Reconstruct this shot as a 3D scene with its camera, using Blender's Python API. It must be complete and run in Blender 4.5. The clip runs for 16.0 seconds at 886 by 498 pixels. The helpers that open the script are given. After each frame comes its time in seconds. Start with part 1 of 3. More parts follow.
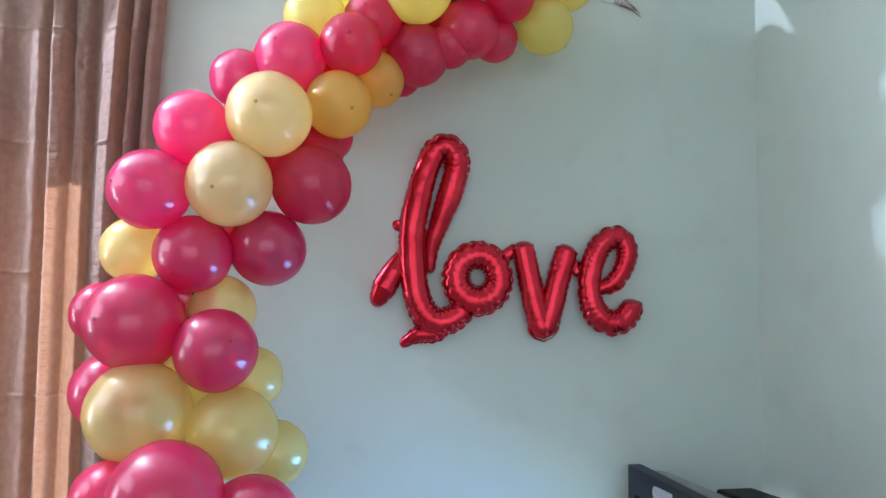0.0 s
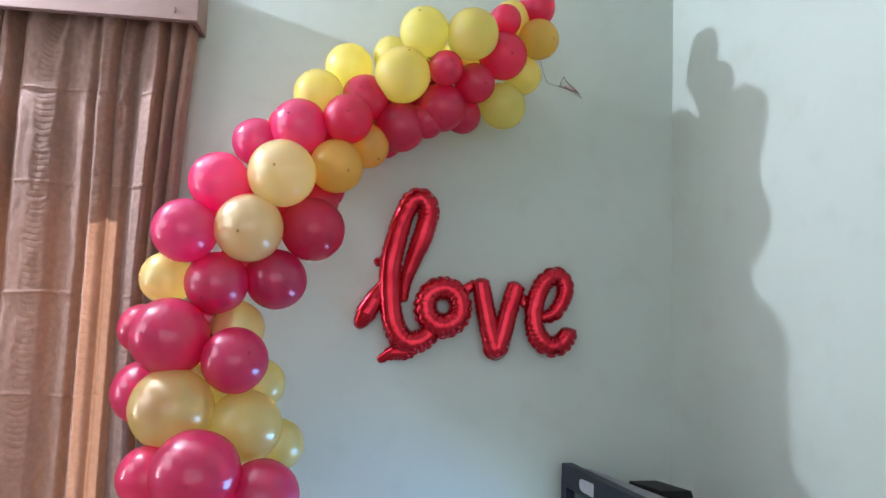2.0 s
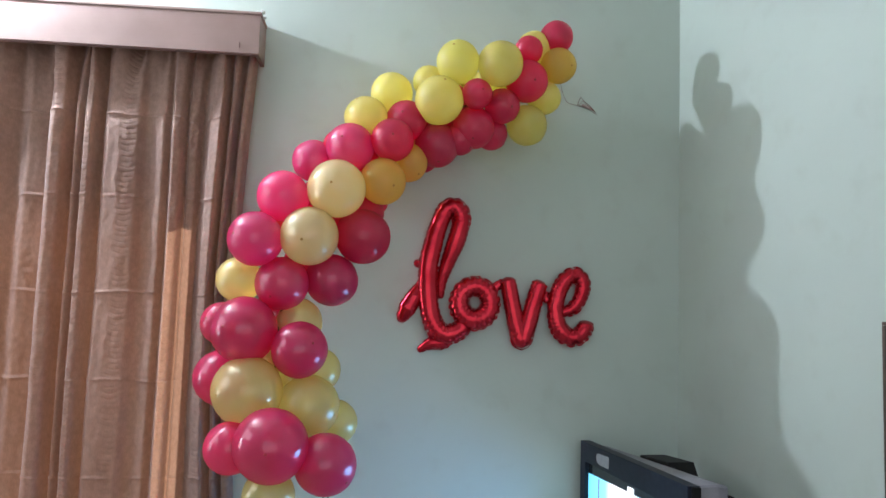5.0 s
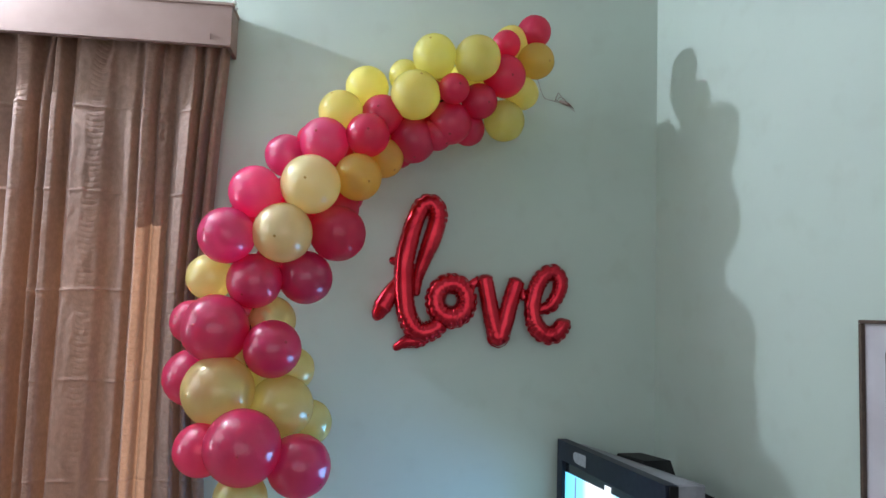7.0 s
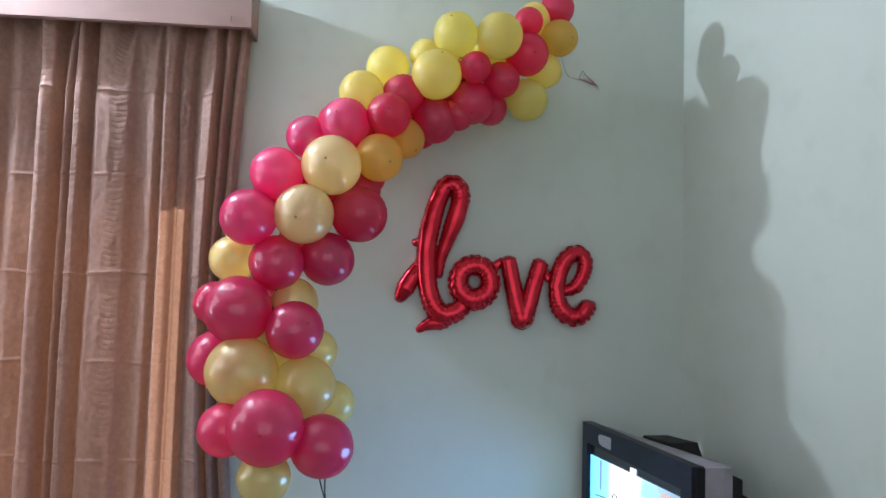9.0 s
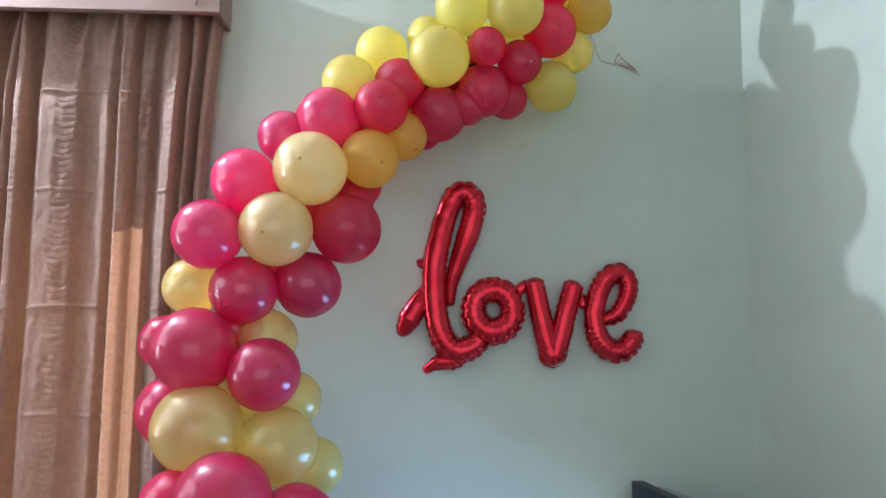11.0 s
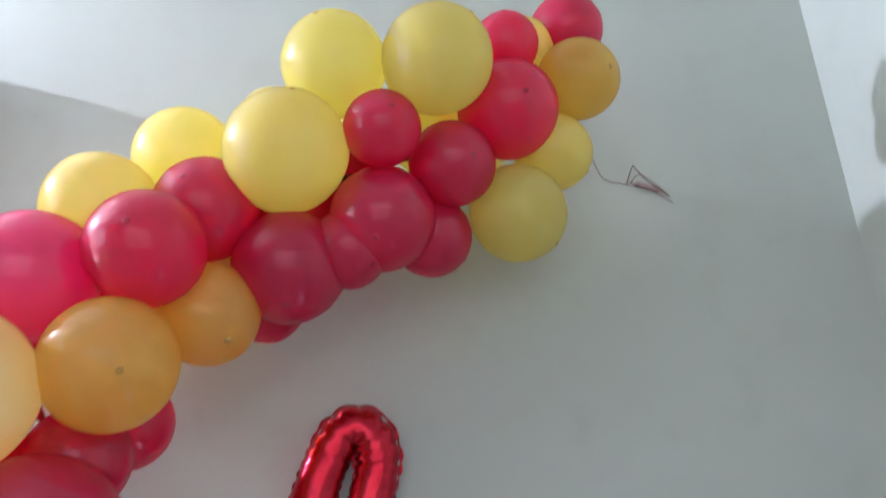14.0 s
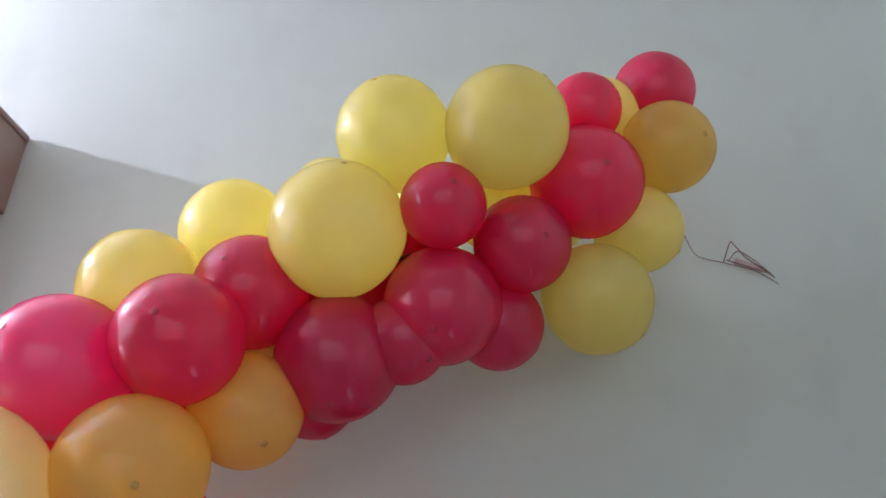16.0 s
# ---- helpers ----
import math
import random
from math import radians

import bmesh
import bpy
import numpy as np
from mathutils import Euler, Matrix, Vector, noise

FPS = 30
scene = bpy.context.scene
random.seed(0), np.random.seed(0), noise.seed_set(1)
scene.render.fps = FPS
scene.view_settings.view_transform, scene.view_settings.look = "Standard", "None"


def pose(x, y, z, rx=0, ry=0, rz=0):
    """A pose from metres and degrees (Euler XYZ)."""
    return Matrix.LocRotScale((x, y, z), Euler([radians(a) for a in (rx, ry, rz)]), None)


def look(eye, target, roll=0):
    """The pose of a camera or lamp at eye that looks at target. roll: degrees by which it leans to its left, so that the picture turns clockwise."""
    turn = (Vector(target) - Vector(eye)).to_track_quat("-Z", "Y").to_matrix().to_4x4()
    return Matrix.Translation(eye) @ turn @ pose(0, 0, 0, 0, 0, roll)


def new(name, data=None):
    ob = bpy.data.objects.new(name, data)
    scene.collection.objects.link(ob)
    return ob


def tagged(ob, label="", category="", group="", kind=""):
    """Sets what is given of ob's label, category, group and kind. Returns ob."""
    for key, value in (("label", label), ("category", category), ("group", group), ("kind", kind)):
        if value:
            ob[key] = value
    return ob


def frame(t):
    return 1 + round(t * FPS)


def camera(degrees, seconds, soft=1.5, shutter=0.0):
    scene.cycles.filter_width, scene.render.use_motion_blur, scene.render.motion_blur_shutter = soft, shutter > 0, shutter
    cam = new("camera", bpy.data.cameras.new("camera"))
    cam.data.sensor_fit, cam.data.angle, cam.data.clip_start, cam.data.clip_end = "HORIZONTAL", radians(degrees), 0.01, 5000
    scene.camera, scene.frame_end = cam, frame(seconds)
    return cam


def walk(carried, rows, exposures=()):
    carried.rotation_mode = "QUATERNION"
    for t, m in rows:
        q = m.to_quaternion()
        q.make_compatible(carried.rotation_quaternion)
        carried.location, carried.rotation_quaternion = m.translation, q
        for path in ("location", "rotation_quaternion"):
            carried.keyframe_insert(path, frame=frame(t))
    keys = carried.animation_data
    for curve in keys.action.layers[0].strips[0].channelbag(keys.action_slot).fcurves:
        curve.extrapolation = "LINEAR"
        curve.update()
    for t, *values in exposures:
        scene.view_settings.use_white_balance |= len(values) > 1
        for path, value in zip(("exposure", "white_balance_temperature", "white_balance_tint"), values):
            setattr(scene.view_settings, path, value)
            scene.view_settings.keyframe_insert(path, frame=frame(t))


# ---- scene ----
cam = camera(61.3, 16.0, shutter=0.35)
PATH = [
    (0, (-0.259, 0.517, 1.442), (-0.146, 2.51, 1.565), 0.7),
    (0.5, (-0.222, 0.366, 1.443), (-0.127, 2.359, 1.577), 1.4),
    (1, (-0.207, 0.222, 1.452), (-0.112, 2.213, 1.608), 1.7),
    (1.5, (-0.254, 0.104, 1.464), (-0.104, 2.091, 1.629), 1.6),
    (2, (-0.336, -0.019, 1.446), (-0.122, 1.961, 1.636), 2.1),
    (2.5, (-0.392, -0.177, 1.436), (-0.167, 1.802, 1.618), 2.2),
    (3, (-0.425, -0.271, 1.433), (-0.214, 1.713, 1.572), 1.7),
    (3.5, (-0.424, -0.362, 1.435), (-0.229, 1.627, 1.505), 2.0),
    (4, (-0.441, -0.398, 1.441), (-0.27, 1.591, 1.549), 2.2),
    (4.5, (-0.432, -0.412, 1.445), (-0.278, 1.574, 1.616), 1.9),
    (7, (-0.429, -0.363, 1.457), (-0.203, 1.618, 1.619), 1.8),
    (7.5, (-0.444, -0.359, 1.447), (-0.22, 1.623, 1.593), 2.0),
    (8, (-0.439, -0.352, 1.443), (-0.223, 1.632, 1.578), 2.1),
    (8.5, (-0.423, -0.351, 1.44), (-0.231, 1.637, 1.552), 2.1),
    (9, (-0.403, -0.339, 1.43), (-0.25, 1.651, 1.558), 1.6),
    (11.5, (-0.257, 0.467, 1.443), (-0.201, 2.452, 1.681), 0.6),
    (12, (-0.252, 0.712, 1.474), (-0.151, 2.689, 1.756), -0.4),
    (12.5, (-0.213, 0.969, 1.496), (-0.101, 2.932, 1.862), -1.3),
    (13, (-0.112, 1.227, 1.564), (-0.052, 3.164, 2.057), -2.0),
    (13.5, (-0.078, 1.407, 1.593), (-0.024, 3.315, 2.189), -2.2),
    (14, (-0.038, 1.559, 1.719), (0.081, 3.410, 2.468), -1.8),
    (14.5, (-0.003, 1.646, 1.784), (0.107, 3.408, 2.724), -1.3),
    (15, (0.003, 1.693, 1.819), (0.073, 3.439, 2.791), -0.2),
    (15.5, (0.032, 1.709, 1.801), (-0.005, 3.450, 2.785), 0.9),
    (16, (-0.007, 1.664, 1.829), (-0.109, 3.462, 2.698), 1.9),
]
walk(cam, [(t, look(eye, target, roll)) for t, eye, target, roll in PATH], [(0, 0.50, 5780, 22), (1, 0.44, 5900, 23), (1.5, 0.36, 6030, 24), (2.5, 0.28, 6250, 27), (3, 0.10, 6260, 27), (3.5, -0.08, 6230, 26), (4, -0.06, 6200, 26), (4.6, 0.02, 6180, 23), (7, -0.1, 6080, 17), (7.6, -0.05, 6080, 20), (8.5, -0.04, 6150, 25), (9.2, -0.02, 6170, 26), (11.3, 0.28, 6100, 21), (12.5, 0.38, 6080, 24), (13, 0.13, 6130, 28), (13.5, 0.13, 6150, 32), (14, 0.34, 6150, 36), (15, 0.32, 6150, 38), (15.5, 0.12, 6200, 40), (16, 0.07, 6200, 40)])

# ---------------------------------------------------------------- world and light
WALL_Y, WALL_X, LEFT_X, REAR_Y, CEIL = 3.0, 0.96, -3.4, -2.6, 3.6

world = bpy.data.worlds.new("world")
scene.world = world
world.use_nodes = True
wn = world.node_tree
sky = wn.nodes.new("ShaderNodeTexSky")
sky.sky_type, sky.sun_disc = "NISHITA", False
sky.sun_elevation, sky.sun_rotation = radians(22), radians(4)
wn.links.new(sky.outputs[0], wn.nodes["Background"].inputs[0])
wn.nodes["Background"].inputs[1].default_value = 0.08


def lamp(name, kind, energy, colour, m, **settings):
    data = bpy.data.lights.new(name, kind)
    data.energy, data.color = energy, colour
    for key, value in settings.items():
        if key == "radius":
            data.shadow_soft_size = value
        if key == "spread":
            data.spread = radians(value)
        if key == "size":
            data.shape, data.size, data.size_y = "RECTANGLE", value[0], value[1]
    ob = new(name, data)
    ob.matrix_world = m
    return ob


# low sun outside the curtained window
sun = lamp("sun", "SUN", 5.0, (1.0, 0.93, 0.82), look((-0.9, 10, 4.2), (-1.35, 3.0, 1.35)))
sun.data.angle = radians(0.6)
# the bare bulb high on the window wall, above the pelmet
BULB = (-2.30, 2.71, 3.11)
lamp("bulb_light", "POINT", 174, (0.82, 0.925, 1.0), pose(*BULB), radius=0.03)
# broad fill lamp added behind the camera; the opening around it is made up
lamp("added_light", "AREA", 29, (0.98, 0.97, 0.95), pose(-0.1, REAR_Y - 0.02, 1.75, 90, 0, 0), size=(4.2, 3.1))
# added fill high in the unseen side wall, with two strips for balloon highlights
lamp("added_light", "AREA", 22, (0.96, 0.97, 0.97), pose(LEFT_X - 0.02, 1.5, 2.4, 0, -90, 0), size=(1.3, 1.8))
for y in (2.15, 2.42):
    lamp("added_light", "AREA", 5, (0.95, 0.97, 1.0), pose(LEFT_X - 0.02, y, 1.15, 0, -90, 0), size=(0.9, 0.14))

# the lit tube of the television
TV_AT, TV_ALONG, TV_INTO = Vector((0.492, 2.955, 0)), Vector((0.121, -0.993, 0)).normalized(), Vector((0.993, 0.121, 0)).normalized()
screen_at = TV_AT + 0.445 * TV_ALONG - 0.006 * TV_INTO + Vector((0, 0, 0.58))
screen_turn = Matrix((TV_ALONG, TV_INTO.cross(TV_ALONG), TV_INTO)).transposed().to_4x4()
lamp("screen_light", "AREA", 4.9, (0.14, 0.47, 1.0), Matrix.Translation(screen_at) @ screen_turn, size=(0.74, 0.40), spread=108)


# ---------------------------------------------------------------- materials
def material(name):
    m = bpy.data.materials.new(name)
    m.use_nodes = True
    nt = m.node_tree
    return m, nt, nt.nodes["Principled BSDF"], nt.nodes["Material Output"]


def node(nt, kind, **values):
    n = nt.nodes.new(kind)
    for key, value in values.items():
        n.inputs[key].default_value = value
    return n


def noise_ramp(nt, scale, low, high, detail=4.0, lo=0.35, hi=0.65, vector=None):
    n = node(nt, "ShaderNodeTexNoise", Scale=scale, Detail=detail)
    if vector:
        nt.links.new(vector, n.inputs["Vector"])
    r = nt.nodes.new("ShaderNodeValToRGB")
    r.color_ramp.elements[0].position, r.color_ramp.elements[1].position = lo, hi
    r.color_ramp.elements[0].color, r.color_ramp.elements[1].color = (*low, 1), (*high, 1)
    nt.links.new(n.outputs["Fac"], r.inputs["Fac"])
    return r.outputs["Color"], n.outputs["Fac"]


def place(nt):
    return nt.nodes.new("ShaderNodeNewGeometry").outputs["Position"]


def add_bump(nt, bsdf, height, strength, distance):
    b = node(nt, "ShaderNodeBump", Strength=strength, Distance=distance)
    nt.links.new(height, b.inputs["Height"])
    nt.links.new(b.outputs["Normal"], bsdf.inputs["Normal"])


def plain(name, low, high, rough, scale=8.0, metal=0.0, bump=0.0, bump_scale=60.0, distance=0.002):
    """A surface mottled between two colours, with a fine relief."""
    m, nt, b, out = material(name)
    p = place(nt)
    colour, fac = noise_ramp(nt, scale, low, high, vector=p)
    nt.links.new(colour, b.inputs["Base Color"])
    b.inputs["Roughness"].default_value, b.inputs["Metallic"].default_value = rough, metal
    if bump:
        fine = node(nt, "ShaderNodeTexNoise", Scale=bump_scale, Detail=3.0)
        nt.links.new(p, fine.inputs["Vector"])
        add_bump(nt, b, fine.outputs["Fac"], bump, distance)
    return m


def wall_paint():
    """Pale green emulsion with roller marks, faint stains and soft unevenness."""
    m, nt, b, out = material("wall_paint")
    p = place(nt)
    broad, _ = noise_ramp(nt, 1.1, (0.492, 0.577, 0.507), (0.54, 0.633, 0.56), 5.0, 0.3, 0.7, p)
    stain, _ = noise_ramp(nt, 7.0, (0.955, 0.95, 0.94), (1, 1, 1), 8.0, 0.30, 0.45, p)
    mix = nt.nodes.new("ShaderNodeMix")
    mix.data_type, mix.blend_type = "RGBA", "MULTIPLY"
    mix.inputs["Factor"].default_value = 1.0
    nt.links.new(broad, mix.inputs["A"])
    nt.links.new(stain, mix.inputs["B"])
    nt.links.new(mix.outputs["Result"], b.inputs["Base Color"])
    b.inputs["Roughness"].default_value = 0.55
    fine = node(nt, "ShaderNodeTexNoise", Scale=45.0, Detail=6.0)
    nt.links.new(p, fine.inputs["Vector"])
    add_bump(nt, b, fine.outputs["Fac"], 0.25, 0.002)
    return m


def latex(name, deep, thin, gloss=0.28, pearl=0.0, through_light=0.45, clear=0.0, coat=1.68, sheen=0.5):
    """Stretched latex: pearly sheen, a thin clear gloss and light that passes through."""
    m, nt, b, out = material(name)
    p = nt.nodes.new("ShaderNodeTexCoord").outputs["Object"]
    info = nt.nodes.new("ShaderNodeObjectInfo")
    colour, _ = noise_ramp(nt, 9.0, deep, thin, 3.0, 0.3, 0.7, p)
    hsv = nt.nodes.new("ShaderNodeHueSaturation")
    spread = node(nt, "ShaderNodeMapRange")
    spread.inputs["To Min"].default_value, spread.inputs["To Max"].default_value = 0.9, 1.1
    nt.links.new(info.outputs["Random"], spread.inputs["Value"])
    nt.links.new(spread.outputs["Result"], hsv.inputs["Value"])
    nt.links.new(colour, hsv.inputs["Color"])
    nt.links.new(hsv.outputs["Color"], b.inputs["Base Color"])
    b.inputs["Roughness"].default_value = gloss
    b.inputs["Metallic"].default_value = pearl
    b.inputs["Coat Weight"].default_value, b.inputs["Coat Roughness"].default_value = 1.0, 0.045
    b.inputs["Coat IOR"].default_value = coat
    b.inputs["Specular IOR Level"].default_value = sheen
    fine = node(nt, "ShaderNodeTexNoise", Scale=14.0, Detail=3.0)
    nt.links.new(p, fine.inputs["Vector"])
    add_bump(nt, b, fine.outputs["Fac"], 0.05, 0.004)
    tr = nt.nodes.new("ShaderNodeBsdfTranslucent")
    nt.links.new(hsv.outputs["Color"], tr.inputs["Color"])
    mix = nt.nodes.new("ShaderNodeMixShader")
    mix.inputs[0].default_value = through_light
    nt.links.new(b.outputs[0], mix.inputs[1])
    nt.links.new(tr.outputs[0], mix.inputs[2])
    final = mix.outputs[0]
    if clear:
        tp = nt.nodes.new("ShaderNodeBsdfTransparent")
        nt.links.new(hsv.outputs["Color"], tp.inputs["Color"])
        see = nt.nodes.new("ShaderNodeMixShader")
        see.inputs[0].default_value = clear
        nt.links.new(final, see.inputs[1])
        nt.links.new(tp.outputs[0], see.inputs[2])
        final = see.outputs[0]
    nt.links.new(final, out.inputs["Surface"])
    return m


def curtain_cloth():
    """Tan-brown satin weave that lets a little daylight through."""
    m, nt, b, out = material("curtain_cloth")
    p = place(nt)
    broad, _ = noise_ramp(nt, 3.0, (0.295, 0.183, 0.140), (0.375, 0.238, 0.184), 6.0, 0.3, 0.7, p)
    stretch = node(nt, "ShaderNodeMapping")
    stretch.inputs["Scale"].default_value = (260, 260, 60)
    nt.links.new(p, stretch.inputs["Vector"])
    weave, wf = noise_ramp(nt, 1.0, (0.80, 0.78, 0.76), (1.08, 1.08, 1.08), 2.0, 0.3, 0.7, stretch.outputs["Vector"])
    mix = nt.nodes.new("ShaderNodeMix")
    mix.data_type, mix.blend_type = "RGBA", "MULTIPLY"
    mix.inputs["Factor"].default_value = 1.0
    nt.links.new(broad, mix.inputs["A"])
    nt.links.new(weave, mix.inputs["B"])
    brocade, _ = noise_ramp(nt, 42.0, (0.84, 0.84, 0.83), (1.12, 1.12, 1.1), 5.0, 0.38, 0.62, p)
    figured = nt.nodes.new("ShaderNodeMix")
    figured.data_type, figured.blend_type = "RGBA", "MULTIPLY"
    figured.inputs["Factor"].default_value = 1.0
    nt.links.new(mix.outputs["Result"], figured.inputs["A"])
    nt.links.new(brocade, figured.inputs["B"])
    nt.links.new(figured.outputs["Result"], b.inputs["Base Color"])
    b.inputs["Roughness"].default_value = 0.7
    b.inputs["Sheen Weight"].default_value = 0.4
    add_bump(nt, b, wf, 0.35, 0.002)
    tr = nt.nodes.new("ShaderNodeBsdfTranslucent")
    tr.inputs["Color"].default_value = (0.70, 0.41, 0.25, 1)
    ms = nt.nodes.new("ShaderNodeMixShader")
    ms.inputs[0].default_value = 0.32
    nt.links.new(b.outputs[0], ms.inputs[1])
    nt.links.new(tr.outputs[0], ms.inputs[2])
    nt.links.new(ms.outputs[0], out.inputs["Surface"])
    return m


def foil():
    """Metallised red film with small creases."""
    m, nt, b, out = material("red_foil")
    p = place(nt)
    colour, _ = noise_ramp(nt, 12.0, (0.54, 0.020, 0.036), (0.64, 0.036, 0.054), 3.0, vector=p)
    nt.links.new(colour, b.inputs["Base Color"])
    b.inputs["Metallic"].default_value, b.inputs["Roughness"].default_value = 0.92, 0.21
    n = node(nt, "ShaderNodeTexNoise", Scale=26.0, Detail=4.0)
    n.inputs["Distortion"].default_value = 0.6
    nt.links.new(p, n.inputs["Vector"])
    add_bump(nt, b, n.outputs["Fac"], 0.28, 0.006)
    return m


def glow(name, colour, strength):
    m, nt, b, out = material(name)
    b.inputs["Base Color"].default_value = (0.02, 0.02, 0.02, 1)
    b.inputs["Emission Color"].default_value = (*colour, 1)
    b.inputs["Emission Strength"].default_value = strength
    b.inputs["Roughness"].default_value = 0.2
    return m


def screen_picture():
    """The lit picture: pale cyan with white patches."""
    m, nt, b, out = material("screen_picture")
    p = nt.nodes.new("ShaderNodeTexCoord").outputs["Object"]
    across = nt.nodes.new("ShaderNodeSeparateXYZ")
    nt.links.new(p, across.inputs[0])
    ramp = nt.nodes.new("ShaderNodeValToRGB")
    stops = ((0.06, (0.16, 0.72, 0.95)), (0.24, (0.28, 0.80, 0.98)), (0.31, (1, 1, 1)), (0.47, (0.95, 1, 1)), (0.56, (0.42, 0.74, 0.9)), (0.82, (0.22, 0.36, 0.5)))
    while len(ramp.color_ramp.elements) < len(stops):
        ramp.color_ramp.elements.new(0.5)
    for element, (at, tint) in zip(ramp.color_ramp.elements, stops):
        element.position, element.color = at, (*tint, 1)
    nt.links.new(across.outputs["X"], ramp.inputs["Fac"])
    colour = ramp.outputs["Color"]
    b.inputs["Base Color"].default_value = (0.02, 0.02, 0.02, 1)
    b.inputs["Roughness"].default_value = 0.15
    nt.links.new(colour, b.inputs["Emission Color"])
    b.inputs["Emission Strength"].default_value = 1.5
    return m


PAINT = wall_paint()
CEILING_PAINT = plain("ceiling_paint", (0.80, 0.81, 0.79), (0.85, 0.85, 0.84), 0.7, 2.0, bump=0.2)
FLOOR_TILE = plain("floor_tile", (0.25, 0.215, 0.18), (0.33, 0.29, 0.245), 0.3, 5.0, bump=0.05)
PELMET_PAINT = plain("pelmet_paint", (0.30, 0.20, 0.17), (0.35, 0.24, 0.205), 0.5, 5.0, bump=0.15, bump_scale=30)
PELMET_EDGE = plain("pelmet_edge", (0.16, 0.09, 0.07), (0.22, 0.13, 0.1), 0.55, 20.0)
SHUTTER_WOOD = plain("shutter_wood", (0.10, 0.055, 0.035), (0.15, 0.085, 0.055), 0.6, 12.0, bump=0.2)
CLOTH = curtain_cloth()


def frosted(name, colour, share):
    """Thin unseen pane that scatters daylight, added to make the curtains glow."""
    m, nt, b, out = material(name)
    b.inputs["Base Color"].default_value = (*colour, 1)
    b.inputs["Roughness"].default_value = 0.4
    tr = nt.nodes.new("ShaderNodeBsdfTranslucent")
    tr.inputs["Color"].default_value = (*colour, 1)
    mix = nt.nodes.new("ShaderNodeMixShader")
    mix.inputs[0].default_value = share
    nt.links.new(b.outputs[0], mix.inputs[1])
    nt.links.new(tr.outputs[0], mix.inputs[2])
    nt.links.new(mix.outputs[0], out.inputs["Surface"])
    return m


PANE = frosted("frosted_pane", (0.55, 0.42, 0.30), 0.55)
RED = latex("crimson_latex", (0.83, 0.042, 0.140), (0.90, 0.058, 0.18), 0.30, 0.0, 0.58, 0.06, coat=1.65)
# crimson latex with the bulb's light on the upper left put into its colour
RED_LIT = latex("crimson_lit_latex", (0.85, 0.080, 0.27), (0.90, 0.105, 0.33), 0.30, 0.0, 0.56, 0.06, coat=1.8, sheen=0.7)
# crimson latex shifted to magenta for curtain light and lens flare
RED_VEILED = latex("crimson_veiled_latex", (0.83, 0.050, 0.190), (0.89, 0.072, 0.24), 0.30, 0.0, 0.55, 0.06, coat=1.8, sheen=0.7)
YELLOW = latex("yellow_latex", (0.96, 0.90, 0.28), (0.98, 0.93, 0.37), 0.30, 0.0, 0.6, 0.09, coat=1.65)
# yellow latex toned amber for shade and red light from its neighbours
YELLOW_SHADED = latex("yellow_shaded_latex", (0.95, 0.72, 0.17), (0.97, 0.77, 0.23), 0.30, 0.0, 0.6, 0.22, coat=1.65)
CREAM = latex("cream_pearl_latex", (0.97, 0.84, 0.40), (0.98, 0.88, 0.50), 0.33, 0.12, 0.5, 0.08, coat=1.85, sheen=1.0)
PEARL = latex("yellow_pearl_latex", (0.94, 0.83, 0.36), (0.97, 0.88, 0.46), 0.34, 0.16, 0.44, 0.38, coat=1.85, sheen=1.0)
RED_TIP = plain("crimson_tip", (0.48, 0.012, 0.05), (0.55, 0.02, 0.06), 0.4)
YELLOW_TIP = plain("ochre_tip", (0.46, 0.30, 0.06), (0.54, 0.36, 0.08), 0.4)
FOIL = foil()
FOIL_RIM = plain("red_foil_rim", (0.20, 0.004, 0.010), (0.30, 0.010, 0.018), 0.3, 40.0, metal=0.9)
TV_DARK = plain("tv_navy_plastic", (0.008, 0.011, 0.022), (0.014, 0.018, 0.032), 0.42, 30.0, bump=0.1, bump_scale=400, distance=0.0005)
TV_GREY = plain("tv_grey_plastic", (0.22, 0.22, 0.24), (0.27, 0.27, 0.29), 0.5, 20.0, bump=0.1, bump_scale=400, distance=0.0005)
TV_BLACK = plain("tv_black_plastic", (0.005, 0.005, 0.005), (0.010, 0.010, 0.010), 0.6, 20.0, bump=0.2, bump_scale=300, distance=0.0006)
TV_GLASS = plain("tv_dark_glass", (0.015, 0.018, 0.022), (0.02, 0.024, 0.03), 0.08)
for plastic in (TV_DARK, TV_BLACK):
    plastic.node_tree.nodes["Principled BSDF"].inputs["Specular IOR Level"].default_value = 0.22
STICKER = plain("sticker_silver", (0.42, 0.44, 0.48), (0.5, 0.52, 0.56), 0.35, 60.0)
PICTURE = screen_picture()
SCREEN_ORANGE = glow("screen_orange", (1.0, 0.42, 0.15), 1.2)
SCREEN_BLUE = glow("screen_blue", (0.25, 0.45, 0.75), 0.9)
SCREEN_PALE = glow("screen_pale_blue", (0.30, 0.62, 0.85), 1.6)
SCREEN_LINE = glow("screen_line", (0.02, 0.03, 0.05), 0.4)
FRAME_WOOD = plain("frame_wood", (0.055, 0.032, 0.02), (0.09, 0.055, 0.035), 0.4, 30.0, bump=0.2)
MOUNT = plain("mount_card", (0.50, 0.47, 0.50), (0.56, 0.53, 0.56), 0.6, 7.0)
PRINT = plain("grey_print", (0.26, 0.28, 0.33), (0.36, 0.38, 0.43), 0.4, 6.0)
BENCH_WOOD = plain("bench_wood", (0.14, 0.08, 0.05), (0.2, 0.12, 0.075), 0.45, 9.0, bump=0.2)
